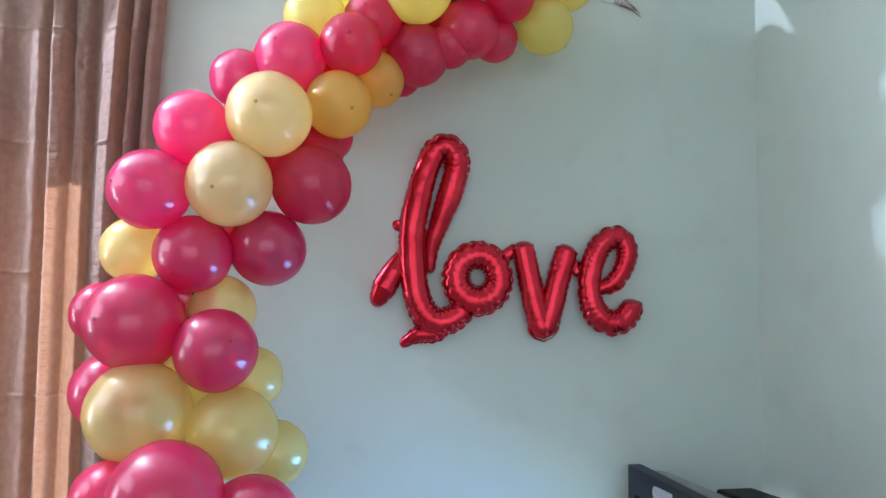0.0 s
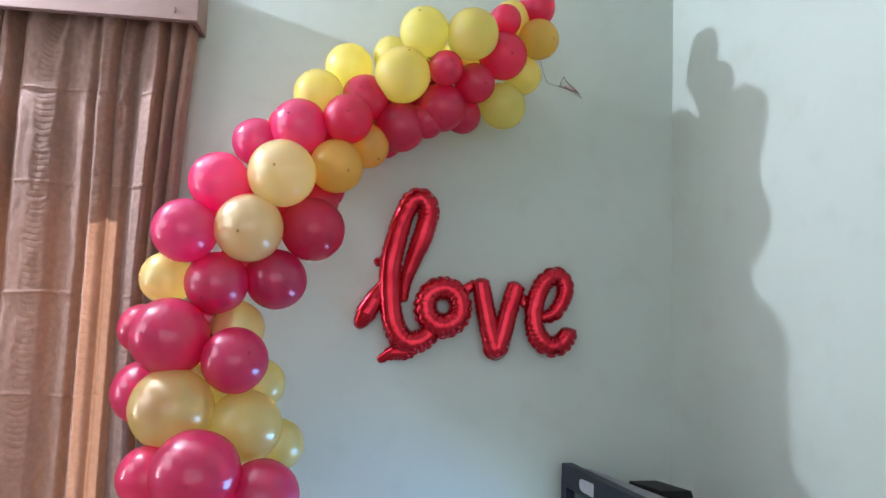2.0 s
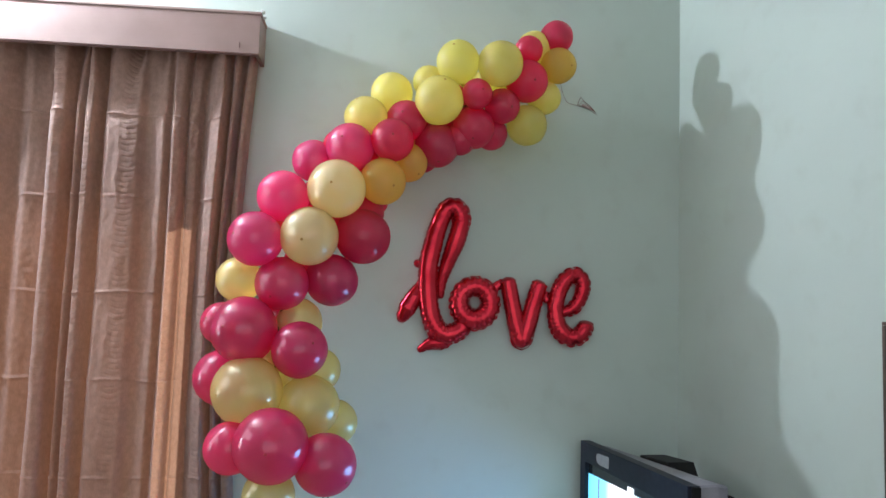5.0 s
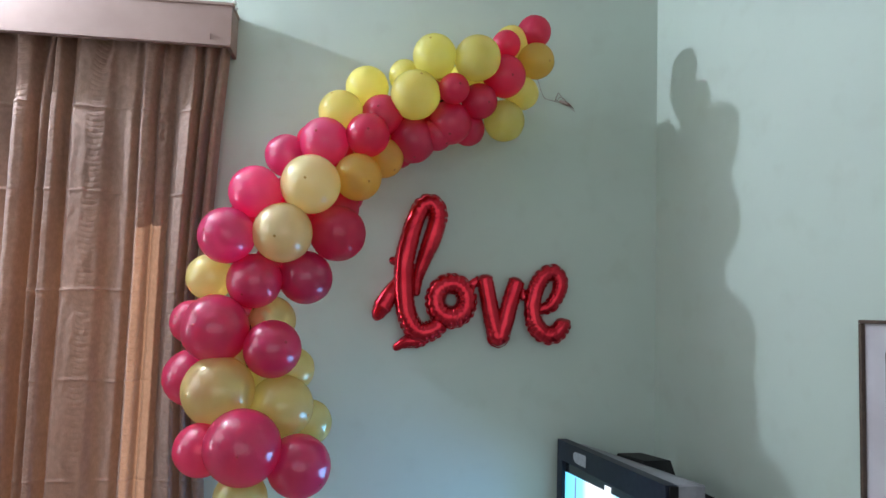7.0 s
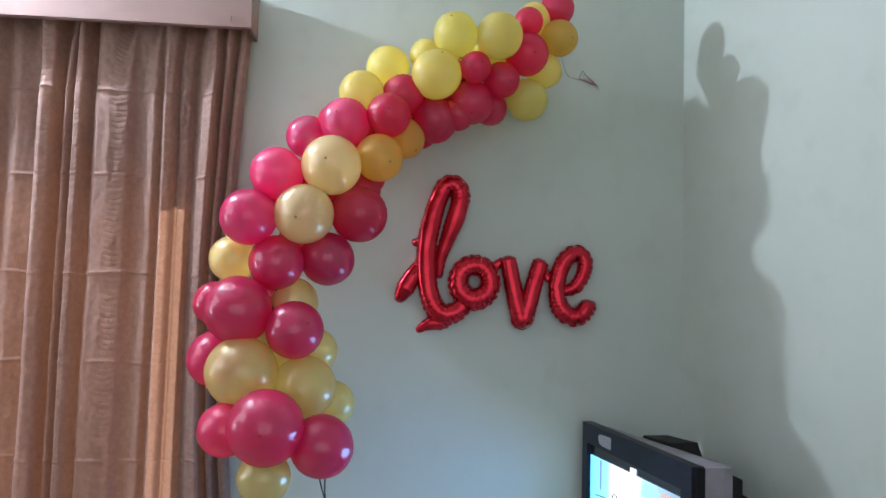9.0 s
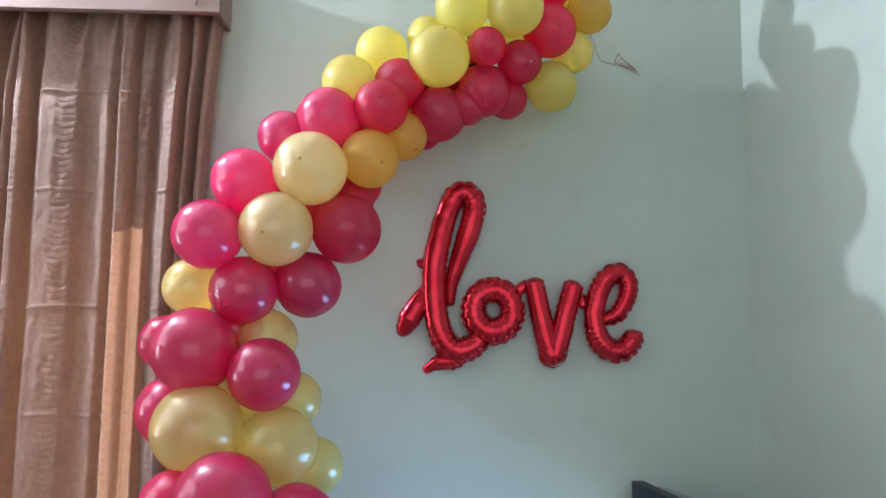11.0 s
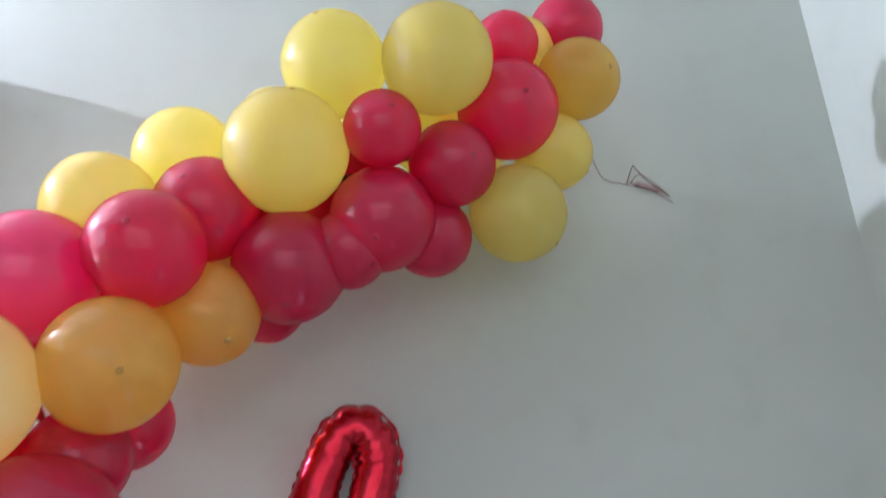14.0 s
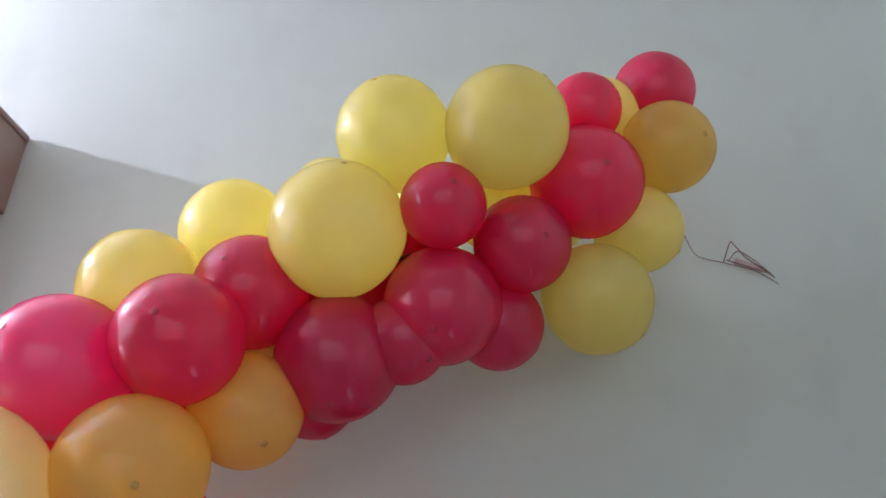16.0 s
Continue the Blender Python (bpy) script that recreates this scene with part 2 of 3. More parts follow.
CORD = plain("dark_cord", (0.012, 0.014, 0.016), (0.03, 0.032, 0.034), 0.6, 90.0)
TWINE = plain("brown_twine", (0.16, 0.075, 0.06), (0.24, 0.12, 0.1), 0.7, 90.0)
TAPE = plain("tape", (0.40, 0.30, 0.28), (0.5, 0.4, 0.37), 0.3, 30.0)
BULB_GLASS = glow("bulb_glass", (0.92, 0.97, 1.0), 12.0)
BRASS = plain("holder_white", (0.6, 0.6, 0.58), (0.7, 0.7, 0.68), 0.4)


# ---------------------------------------------------------------- mesh helpers
def part(name, bm, mat, parent=None, label="", smooth=True):
    me = bpy.data.meshes.new(name)
    bm.normal_update()
    bm.to_mesh(me)
    bm.free()
    for mm in (mat if isinstance(mat, (list, tuple)) else (mat,)):
        me.materials.append(mm)
    me.polygons.foreach_set("use_smooth", [smooth] * len(me.polygons))
    ob = new(name, me)
    ob.parent = parent
    return tagged(ob, label)


def base(name, m, label, category, group="", kind=""):
    ob = new(name)
    ob.matrix_world = m
    ob.empty_display_size = 0.1
    return tagged(ob, label, category, group, kind)


def add_box(bm, lo, hi, bevel=0.0, segments=2):
    c = [(a + b) / 2 for a, b in zip(lo, hi)]
    size = [b - a for a, b in zip(lo, hi)]
    g = bmesh.ops.create_cube(bm, size=1.0, matrix=Matrix.LocRotScale(c, None, size))
    if bevel:
        edges = list({e for v in g["verts"] for e in v.link_edges})
        bmesh.ops.bevel(bm, geom=edges, offset=bevel, segments=segments, affect="EDGES", profile=0.6)
    return bm


def box(lo, hi, bevel=0.0, segments=2):
    return add_box(bmesh.new(), lo, hi, bevel, segments)


def spline(points, per):
    """Smooth samples through a short run of control points."""
    p = [Vector(q) for q in points]
    out = []
    for i in range(len(p) - 1):
        a, b, c, d = p[max(i - 1, 0)], p[i], p[i + 1], p[min(i + 2, len(p) - 1)]
        for k in range(per):
            t = k / per
            out.append(0.5 * (2 * b + (c - a) * t + (2 * a - 5 * b + 4 * c - d) * t * t + (3 * b - a - 3 * c + d) * t ** 3))
    return out + [p[-1]]


def add_tube(bm, path, radius, sides=8):
    """A round cord along a path, closed at both ends."""
    rings = []
    for i, q in enumerate(path):
        d = (path[min(i + 1, len(path) - 1)] - path[max(i - 1, 0)]).normalized()
        u = d.cross(Vector((0.3, 0.2, 0.93))).normalized()
        w = d.cross(u)
        rings.append([bm.verts.new(q + radius * (math.cos(a) * u + math.sin(a) * w)) for a in [2 * math.pi * k / sides for k in range(sides)]])
    for a, b in zip(rings, rings[1:]):
        for k in range(sides):
            bm.faces.new((a[k], a[(k + 1) % sides], b[(k + 1) % sides], b[k]))
    bm.faces.new(rings[0][::-1])
    bm.faces.new(rings[-1])
    return bm


# ---------------------------------------------------------------- the room
def structure(name, bm, mat, label, category):
    return tagged(part(name, bm, mat, None, smooth=False), label, category, kind="structure")


# window wall, with an opening behind the curtains
WIN_L, WIN_R, WIN_B, WIN_T = -2.9, -1.245, 0.3, 1.89
bm = bmesh.new()
add_box(bm, (LEFT_X - 0.2, WALL_Y, 0), (WIN_L, WALL_Y + 0.2, CEIL))
add_box(bm, (WIN_R, WALL_Y, 0), (WALL_X + 0.2, WALL_Y + 0.2, CEIL))
add_box(bm, (WIN_L, WALL_Y, 0), (WIN_R, WALL_Y + 0.2, WIN_B))
add_box(bm, (WIN_L, WALL_Y, WIN_T), (WIN_R, WALL_Y + 0.2, CEIL))
structure("wall_north", bm, PAINT, "pale green painted plaster wall with a curtained window", "wall")
EAST = pose(WALL_X, WALL_Y, 0, 0, 0, 12)  # the side wall turned twelve degrees past square to fit the camera's view
structure("wall_east", box((0, -6.0, 0), (0.2, 0, CEIL)), PAINT, "pale green painted plaster wall", "wall").matrix_world = EAST
# unseen side wall; its openings only make room for the added lamps
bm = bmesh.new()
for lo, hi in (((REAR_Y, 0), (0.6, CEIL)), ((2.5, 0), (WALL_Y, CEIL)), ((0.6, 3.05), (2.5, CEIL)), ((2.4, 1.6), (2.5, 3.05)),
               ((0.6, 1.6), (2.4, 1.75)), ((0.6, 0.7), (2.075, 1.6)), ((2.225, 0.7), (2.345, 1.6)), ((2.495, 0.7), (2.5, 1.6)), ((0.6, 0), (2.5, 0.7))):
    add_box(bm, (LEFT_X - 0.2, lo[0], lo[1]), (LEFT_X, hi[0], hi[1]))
structure("wall_west", bm, PAINT, "pale green painted plaster wall, unseen, opened for added lamps", "wall")
# unseen rear wall, opened only for the added fill lamp
bm = bmesh.new()
for lo, hi in (((LEFT_X - 0.2, 0), (2.6, 0.2)), ((LEFT_X - 0.2, 3.3), (2.6, CEIL)), ((LEFT_X - 0.2, 0.2), (-2.2, 3.3)), ((2.0, 0.2), (2.6, 3.3))):
    add_box(bm, (lo[0], REAR_Y - 0.2, lo[1]), (hi[0], REAR_Y, hi[1]))
structure("wall_south", bm, PAINT, "pale green painted plaster wall, unseen, opened for an added lamp", "wall")
# both unseen: floor browned to cut bounced light, ceiling whitened to add it
structure("floor", box((LEFT_X - 0.2, REAR_Y - 0.2, -0.15), (2.6, WALL_Y + 0.2, 0)), FLOOR_TILE, "unseen tile floor, browned to cut bounced light", "floor")
structure("ceiling", box((LEFT_X - 0.2, REAR_Y - 0.2, CEIL), (2.6, WALL_Y + 0.2, CEIL + 0.15)), CEILING_PAINT, "white painted ceiling", "ceiling")

# unseen frosted panes added behind the curtains, gapped to shape the sun streak
window = base("window_1", pose(0, 0, 0), "unseen frosted panes added to shape the sun on the curtains", "window", kind="structure")
for x0, x1 in ((WIN_L, -2.28), (-2.28, -1.662), (-1.651, -1.345)):
    rim = bmesh.new()
    for lo, hi in (((x0, WIN_B), (x0 + 0.03, WIN_T)), ((x1 - 0.03, WIN_B), (x1, WIN_T)), ((x0 + 0.03, WIN_B), (x1 - 0.03, WIN_B + 0.03)), ((x0 + 0.03, WIN_T - 0.03), (x1 - 0.03, WIN_T))):
        add_box(rim, (lo[0] + 0.001, WALL_Y + 0.06, lo[1] + 0.001), (hi[0] - 0.001, WALL_Y + 0.10, hi[1] - 0.001))
    sash = part("sash", rim, SHUTTER_WOOD, window, "added dark wooden sash", smooth=False)
    bm = bmesh.new()
    bm.faces.new([bm.verts.new(q) for q in ((x0 + 0.03, WALL_Y + 0.08, WIN_B + 0.03), (x1 - 0.03, WALL_Y + 0.08, WIN_B + 0.03), (x1 - 0.03, WALL_Y + 0.08, WIN_T - 0.03), (x0 + 0.03, WALL_Y + 0.08, WIN_T - 0.03))])
    part("pane", bm, PANE, sash, "added frosted glass", smooth=False)


# ---------------------------------------------------------------- pelmet and curtains
P_END, P_LEFT, P_FRONT, P_BOT, P_TOP = -1.004, -3.39, 2.832, 2.550, 2.738
pelmet = base("pelmet", pose(0, 0, 0), "brown painted wooden pelmet box above the curtains", "pelmet")
part("front_board", box((P_LEFT, P_FRONT, P_BOT), (P_END, P_FRONT + 0.018, P_TOP - 0.014), 0.002), PELMET_PAINT, pelmet, smooth=False)
part("end_board", box((P_END - 0.018, P_FRONT + 0.019, P_BOT), (P_END, WALL_Y - 0.001, P_TOP - 0.014), 0.002), PELMET_PAINT, pelmet, smooth=False)
part("top_board", box((P_LEFT, P_FRONT - 0.004, P_TOP - 0.013), (P_END + 0.004, WALL_Y - 0.001, P_TOP), 0.002), PELMET_PAINT, pelmet, smooth=False)
part("lining_board", box((P_LEFT, P_FRONT + 0.0185, P_BOT - 0.003), (P_END - 0.019, P_FRONT + 0.026, P_TOP - 0.014)), PELMET_EDGE, pelmet, "dark bare wood lining", smooth=False)
part("end_edge", box((P_END - 0.017, P_FRONT + 0.02, P_BOT - 0.005), (P_END - 0.001, WALL_Y - 0.001, P_BOT - 0.0005)), PELMET_EDGE, pelmet, "dark lower edge", smooth=False)
bm = bmesh.new()
add_tube(bm, [Vector((x, 2.918, 2.60)) for x in (P_LEFT, -2.4, -1.7, P_END - 0.02)], 0.011, 10)
part("curtain_rod", bm, SHUTTER_WOOD, pelmet)
part("nail", box((-1.09, P_FRONT - 0.004, 2.573), (-1.086, P_FRONT + 0.001, 2.597), 0.001), PELMET_EDGE, pelmet, "small dark nail")

SAGS = ((-1.53, 0.05, 0.05), (-1.41, 0.035, 0.035), (-1.255, 0.045, 0.045), (-1.655, 0.02, 0.03), (-1.775, 0.03, 0.035), (-1.95, 0.05, 0.045), (-2.2, 0.05, 0.045))
for cx, cy, cz, cr in ((P_END + 0.006, 2.845, P_TOP + 0.006, 0.011), (P_END + 0.012, 2.862, P_TOP - 0.012, 0.008), (P_END - 0.02, 2.85, P_TOP + 0.005, 0.007)):
    bm = bmesh.new()
    bmesh.ops.create_icosphere(bm, subdivisions=2, radius=cr)
    for v in bm.verts:
        v.co *= 1 + 0.5 * noise.noise(v.co * 160 + Vector((cx * 40, 0, 0)))
        v.co += Vector((cx, cy, cz))
    part("chip", bm, BRASS, pelmet, "flaked white plaster", smooth=False)

CREASES = (2.268, 1.905, 1.49, 1.12, 0.72)


def curtain(label, folds, ribs, top, bottom, flare):
    """A hanging panel: a run of folds (place, depth), smocked bands and ironed-in creases."""
    fx = np.array([f[0] for f in folds])
    fd = np.array([f[1] for f in folds])
    n = int((fx[-1] - fx[0]) / 0.0046)
    xs = np.linspace(fx[0], fx[-1], n)
    ds = np.interp(xs, fx, fd)
    kernel = np.array([0.5, 2, 3, 2, 0.5]) / 8
    ds = np.convolve(np.pad(ds, 2, mode="edge"), kernel, mode="valid")
    rows = int((top - bottom) / 0.0042)
    bm = bmesh.new()
    grid = []
    for j in range(rows + 1):
        z = top + (bottom - top) * j / rows
        drop = (top - z) / (top - bottom)
        line = []
        for x, d in zip(xs, ds):
            edge = max(0.0, min(1.0, (x + 1.30) / 0.26))
            sway = 0.006 * noise.noise((x * 3, 0.4, z * 1.3)) + edge * flare * (4 * (drop - 0.45) ** 2 - 0.81)
            sway += 0.028 * noise.noise((x * 11, 0.2, 9.1)) * max(0.0, (z - 2.36) / 0.2) ** 1.4
            depth = 1.4 * d * (0.62 + 0.5 * min(1.0, drop * 6)) + 0.010 * noise.noise((x * 6, z * 1.6, 1.7)) + 0.004 * noise.noise((x * 30, z * 9, 4.2)) + 0.0022 * noise.noise((x * 55, z * 38, 7.7))
            for a, b in ribs:
                if a < x < b:
                    s = math.sin(math.pi * (x - a) / (b - a))
                    q = z + 0.011 * s + 0.007 * noise.noise((x * 9, z * 8, 0)) + 0.003 * noise.noise((x * 40, z * 12, 3))
                    strength = 0.8 + 0.6 * noise.noise((a * 9, z * 2.2, 8)) + 0.5 * noise.noise((x * 30, z * 20, 6))
                    away = (q / 0.0235 + 0.5) % 1.0 - 0.5
                    depth -= max(0.0, strength) * math.sqrt(s) * (0.0062 * math.exp(-(away / 0.13) ** 2) - 0.0012 * math.cos(2 * math.pi * away))
            for c in CREASES:
                h = z - c - 0.014 * noise.noise((x * 5, c * 7, 2.2))
                if abs(h) < 0.03:
                    depth += 0.011 * max(0.12, 0.45 + noise.noise((x * 9, c * 3, 5.1))) * math.exp(-(h / 0.0052) ** 2)
            near = math.exp(-((x + 1.275) / 0.032) ** 2 - ((z - 2.22) / 0.13) ** 2)
            if near > 0.02:
                depth += near * 0.022 * (abs(noise.noise((x * 24, z * 21, 2.9))) + 0.5 * noise.noise((x * 50, z * 44, 1.3)))
            heading = max(0.0, (z - 2.22) / (top - 2.22)) ** 2
            sag = sum(amount * math.exp(-((x - at) / wide) ** 2) for at, wide, amount in SAGS)
            y = min(WALL_Y - 0.012, 2.962 - depth + 0.9 * sag * heading)
            line.append(bm.verts.new((x + sway, y, z - sag * heading)))
        grid.append(line)
    for a, b in zip(grid, grid[1:]):
        for k in range(n - 1):
            bm.faces.new((a[k], b[k], b[k + 1], a[k + 1]))
    return tagged(part("curtain", bm, CLOTH), label, "curtain", "window curtains")


LEFT_FOLDS = [(-3.36 + 0.07 * k, 0.03 + 0.03 * math.sin(k * 1.9) + 0.01 * math.sin(k * 5.3)) for k in range(20)] + [
    (-1.985, 0.02), (-1.92, 0.005), (-1.90, 0.0), (-1.887, 0.05), (-1.86, 0.065), (-1.822, 0.058), (-1.806, 0.0), (-1.792, -0.005),
    (-1.778, 0.045), (-1.756, 0.04), (-1.748, 0.008), (-1.736, 0.05), (-1.702, 0.055), (-1.688, 0.01), (-1.66, -0.01)]
RIGHT_FOLDS = [(-1.656, 0.030), (-1.64, 0.045), (-1.58, 0.052), (-1.51, 0.05), (-1.48, 0.03), (-1.455, 0.03), (-1.40, 0.045), (-1.376, 0.02),
               (-1.362, 0.055), (-1.325, 0.05), (-1.312, 0.0), (-1.30, 0.032), (-1.252, 0.036), (-1.236, 0.008), (-1.19, 0.04), (-1.136, 0.062),
               (-1.122, -0.01), (-1.112, -0.01), (-1.100, 0.045), (-1.074, 0.048), (-1.066, -0.01), (-1.058, -0.01), (-1.046, 0.034), (-1.016, 0.038),
               (-1.006, 0.0)]
curtain("tan brown satin curtain with smocked bands, drawn closed", LEFT_FOLDS, [(-1.886, -1.822), (-1.738, -1.698), (-2.3, -2.22)], 2.66, 0.06, 0.0)
curtain("tan brown satin curtain with smocked bands, bunched at its edge", RIGHT_FOLDS, [(-1.585, -1.508), (-1.365, -1.320), (-1.195, -1.133)], 2.66, 0.06, 0.075)


# ---------------------------------------------------------------- bulb above the pelmet
bulb = base("wall_bulb", pose(*BULB), "bare white bulb in a holder high on the wall", "lamp")
bm = bmesh.new()
bmesh.ops.create_uvsphere(bm, u_segments=20, v_segments=12, radius=0.038)
glass = part("bulb", bm, BULB_GLASS, bulb, "glowing frosted bulb")
glass.visible_shadow = False
bm = bmesh.new()
bmesh.ops.create_cone(bm, cap_ends=True, segments=18, radius1=0.02, radius2=0.026, depth=0.05, matrix=pose(0, 0.062, 0, -90))
add_tube(bm, [Vector((0, 0.085, 0)), Vector((0, 0.2, 0)), Vector((0, 0.299, 0))], 0.009, 10)
part("holder", bm, BRASS, bulb, "white bulb holder")


# ---------------------------------------------------------------- balloon arch
arch = base("balloon_arch", pose(-0.6, 2.6, 0), "arch of crimson, yellow and pearl latex balloons tied to the wall", "balloon arch")
arch_at = Vector((-0.6, 2.6, 0))
BALLOONS = []


def balloon(mat, x, y, z, r, tip=None):
    BALLOONS.append((mat, Vector((x, y, z)), r, tip))


balloon(RED, 0.304, 2.780, 2.688, 0.072)
balloon(RED, 0.165, 2.703, 2.594, 0.060)
balloon(YELLOW, 0.204, 2.787, 2.636, 0.073)
balloon(YELLOW_SHADED, 0.307, 2.744, 2.546, 0.077, (0.55, -0.8, -0.2))
balloon(YELLOW, 0.031, 2.617, 2.497, 0.093, (0.6, -0.6, 0.6))
balloon(YELLOW, -0.146, 2.640, 2.501, 0.089)
balloon(RED, 0.162, 2.713, 2.459, 0.090)
balloon(YELLOW, 0.256, 2.793, 2.414, 0.073)
balloon(YELLOW, 0.179, 2.780, 2.282, 0.087)
balloon(YELLOW, -0.220, 2.642, 2.334, 0.100, (0.15, -0.7, 0.6))
balloon(YELLOW, -0.259, 2.745, 2.441, 0.069)
balloon(RED, -0.063, 2.623, 2.363, 0.063)
balloon(RED, 0.056, 2.701, 2.340, 0.074)
balloon(RED, -0.064, 2.709, 2.240, 0.088, (-0.1, -0.72, -0.66))
balloon(RED, 0.020, 2.777, 2.236, 0.071)
balloon(RED, -0.218, 2.725, 2.160, 0.093)
balloon(RED, -0.271, 2.825, 2.132, 0.070)
balloon(RED, -0.120, 2.717, 2.189, 0.066)
balloon(RED, -0.352, 2.691, 2.251, 0.085)
balloon(RED, -0.408, 2.598, 2.144, 0.086, (0, -1, 0.06))
balloon(YELLOW, -0.417, 2.761, 2.385, 0.089)
balloon(YELLOW, -0.521, 2.689, 2.253, 0.090)
balloon(RED_LIT, -0.579, 2.625, 2.112, 0.097)
balloon(RED, -0.623, 2.675, 2.124, 0.070)
balloon(RED_LIT, -0.731, 2.681, 2.059, 0.085)
balloon(YELLOW_SHADED, -0.441, 2.607, 1.974, 0.093, (0.47, -0.85, -0.3))
balloon(YELLOW_SHADED, -0.337, 2.705, 2.075, 0.080)
balloon(CREAM, -0.621, 2.540, 1.925, 0.113, (-0.12, -1, 0.05))
balloon(RED_LIT, -0.833, 2.576, 1.890, 0.100)
balloon(CREAM, -0.716, 2.519, 1.730, 0.112, (-0.15, -0.95, -0.2))
balloon(RED, -0.506, 2.709, 1.855, 0.074)
balloon(RED, -0.511, 2.622, 1.746, 0.109)
balloon(RED_LIT, -0.922, 2.513, 1.711, 0.104)
balloon(RED_VEILED, -0.818, 2.568, 1.544, 0.103, (-0.3, -0.8, -0.5))
balloon(RED_VEILED, -0.629, 2.628, 1.566, 0.103)
balloon(PEARL, -0.995, 2.622, 1.556, 0.088)
balloon(PEARL, -0.756, 2.636, 1.394, 0.095)
balloon(RED_VEILED, -0.943, 2.497, 1.361, 0.124)
balloon(RED_VEILED, -0.729, 2.479, 1.293, 0.105)
balloon(RED_VEILED, -1.028, 2.510, 1.383, 0.080)
balloon(RED_VEILED, -1.046, 2.633, 1.167, 0.106)
balloon(PEARL, -0.915, 2.470, 1.135, 0.129)
balloon(PEARL, -0.689, 2.517, 1.078, 0.116)
balloon(PEARL, -0.665, 2.631, 1.207, 0.085)
balloon(PEARL, -0.590, 2.611, 1.007, 0.086)
balloon(RED_VEILED, -0.951, 2.404, 0.937, 0.094)
balloon(RED_VEILED, -0.799, 2.332, 0.960, 0.131, (0.02, -1, -0.04))
balloon(RED_VEILED, -0.607, 2.397, 0.885, 0.111)
balloon(PEARL, -0.803, 2.373, 0.778, 0.092)

# balloons half hidden at the back, placed by the camera's view to close gaps
balloon(YELLOW, 0.020, 2.800, 2.462, 0.080)
balloon(RED, -0.220, 2.810, 2.285, 0.080)
balloon(YELLOW, -0.353, 2.790, 2.200, 0.078)
balloon(RED, -0.155, 2.790, 2.375, 0.075)
balloon(RED, -0.541, 2.740, 2.110, 0.075)
balloon(PEARL, -0.774, 2.640, 1.166, 0.080)
balloon(RED, -0.871, 2.660, 1.793, 0.075)
balloon(RED, -0.632, 2.700, 1.836, 0.078)
balloon(RED, -0.754, 2.680, 1.626, 0.08)
balloon(PEARL, -0.879, 2.600, 1.241, 0.075)
# unseen balloons added to block bulb light from the wall corner
balloon(YELLOW_SHADED, -0.500, 2.870, 2.140, 0.075)
balloon(YELLOW, -0.100, 2.860, 2.500, 0.070)
balloon(YELLOW, 0.120, 2.880, 2.490, 0.070)
balloon(RED, -0.470, 2.830, 2.240, 0.070)
balloon(RED, -0.300, 2.860, 2.270, 0.065)
balloon(RED, -0.620, 2.780, 2.100, 0.070)
balloon(RED, -0.120, 2.870, 2.330, 0.065)
balloon(RED, -0.720, 2.720, 1.900, 0.080)
balloon(RED, -0.660, 2.850, 2.055, 0.072)
balloon(RED, -0.490, 2.845, 1.930, 0.075)
balloon(RED, -0.130, 2.900, 2.420, 0.062)
# further back balloons in the left column
balloon(RED, -0.735, 2.680, 1.720, 0.085)
balloon(RED_VEILED, -0.860, 2.660, 1.420, 0.085)
balloon(PEARL, -0.800, 2.600, 1.050, 0.085)

NAMES = {RED: "crimson latex balloon", RED_VEILED: "crimson latex balloon tinted magenta for veiled light", RED_LIT: "crimson latex balloon pinked for bulb light", YELLOW: "yellow latex balloon", YELLOW_SHADED: "yellow latex balloon tinted gold for shade and red bounce",
         CREAM: "cream pearl latex balloon", PEARL: "pale yellow pearl latex balloon"}


def balloon_mesh(r, seed):
    """Latex envelope with its neck along -z and its thick tip along +z."""
    bm = bmesh.new()
    seg, rows = 40, 26
    rings = []
    for j in range(1, rows):
        th = math.pi * j / rows
        c = math.cos(th)
        pull = 1.0 + 0.045 * max(0.0, -c) ** 5 + 0.012 * max(0.0, c) ** 30
        line = []
        for k in range(seg):
            ph = 2 * math.pi * k / seg
            d = Vector((math.sin(th) * math.cos(ph), math.sin(th) * math.sin(ph), c))
            wob = 1 + 0.018 * noise.noise(d * 1.2 + Vector((seed, 0, 0)))
            line.append(bm.verts.new(d * r * pull * wob))
        rings.append(line)
    top, low = bm.verts.new((0, 0, r * 1.013)), bm.verts.new((0, 0, -r * 1.08))
    for a, b in zip(rings, rings[1:]):
        for k in range(seg):
            bm.faces.new((a[k], b[k], b[(k + 1) % seg], a[(k + 1) % seg]))
    for k in range(seg):
        bm.faces.new((top, rings[0][k], rings[0][(k + 1) % seg]))
        bm.faces.new((low, rings[-1][(k + 1) % seg], rings[-1][k]))
    return bm


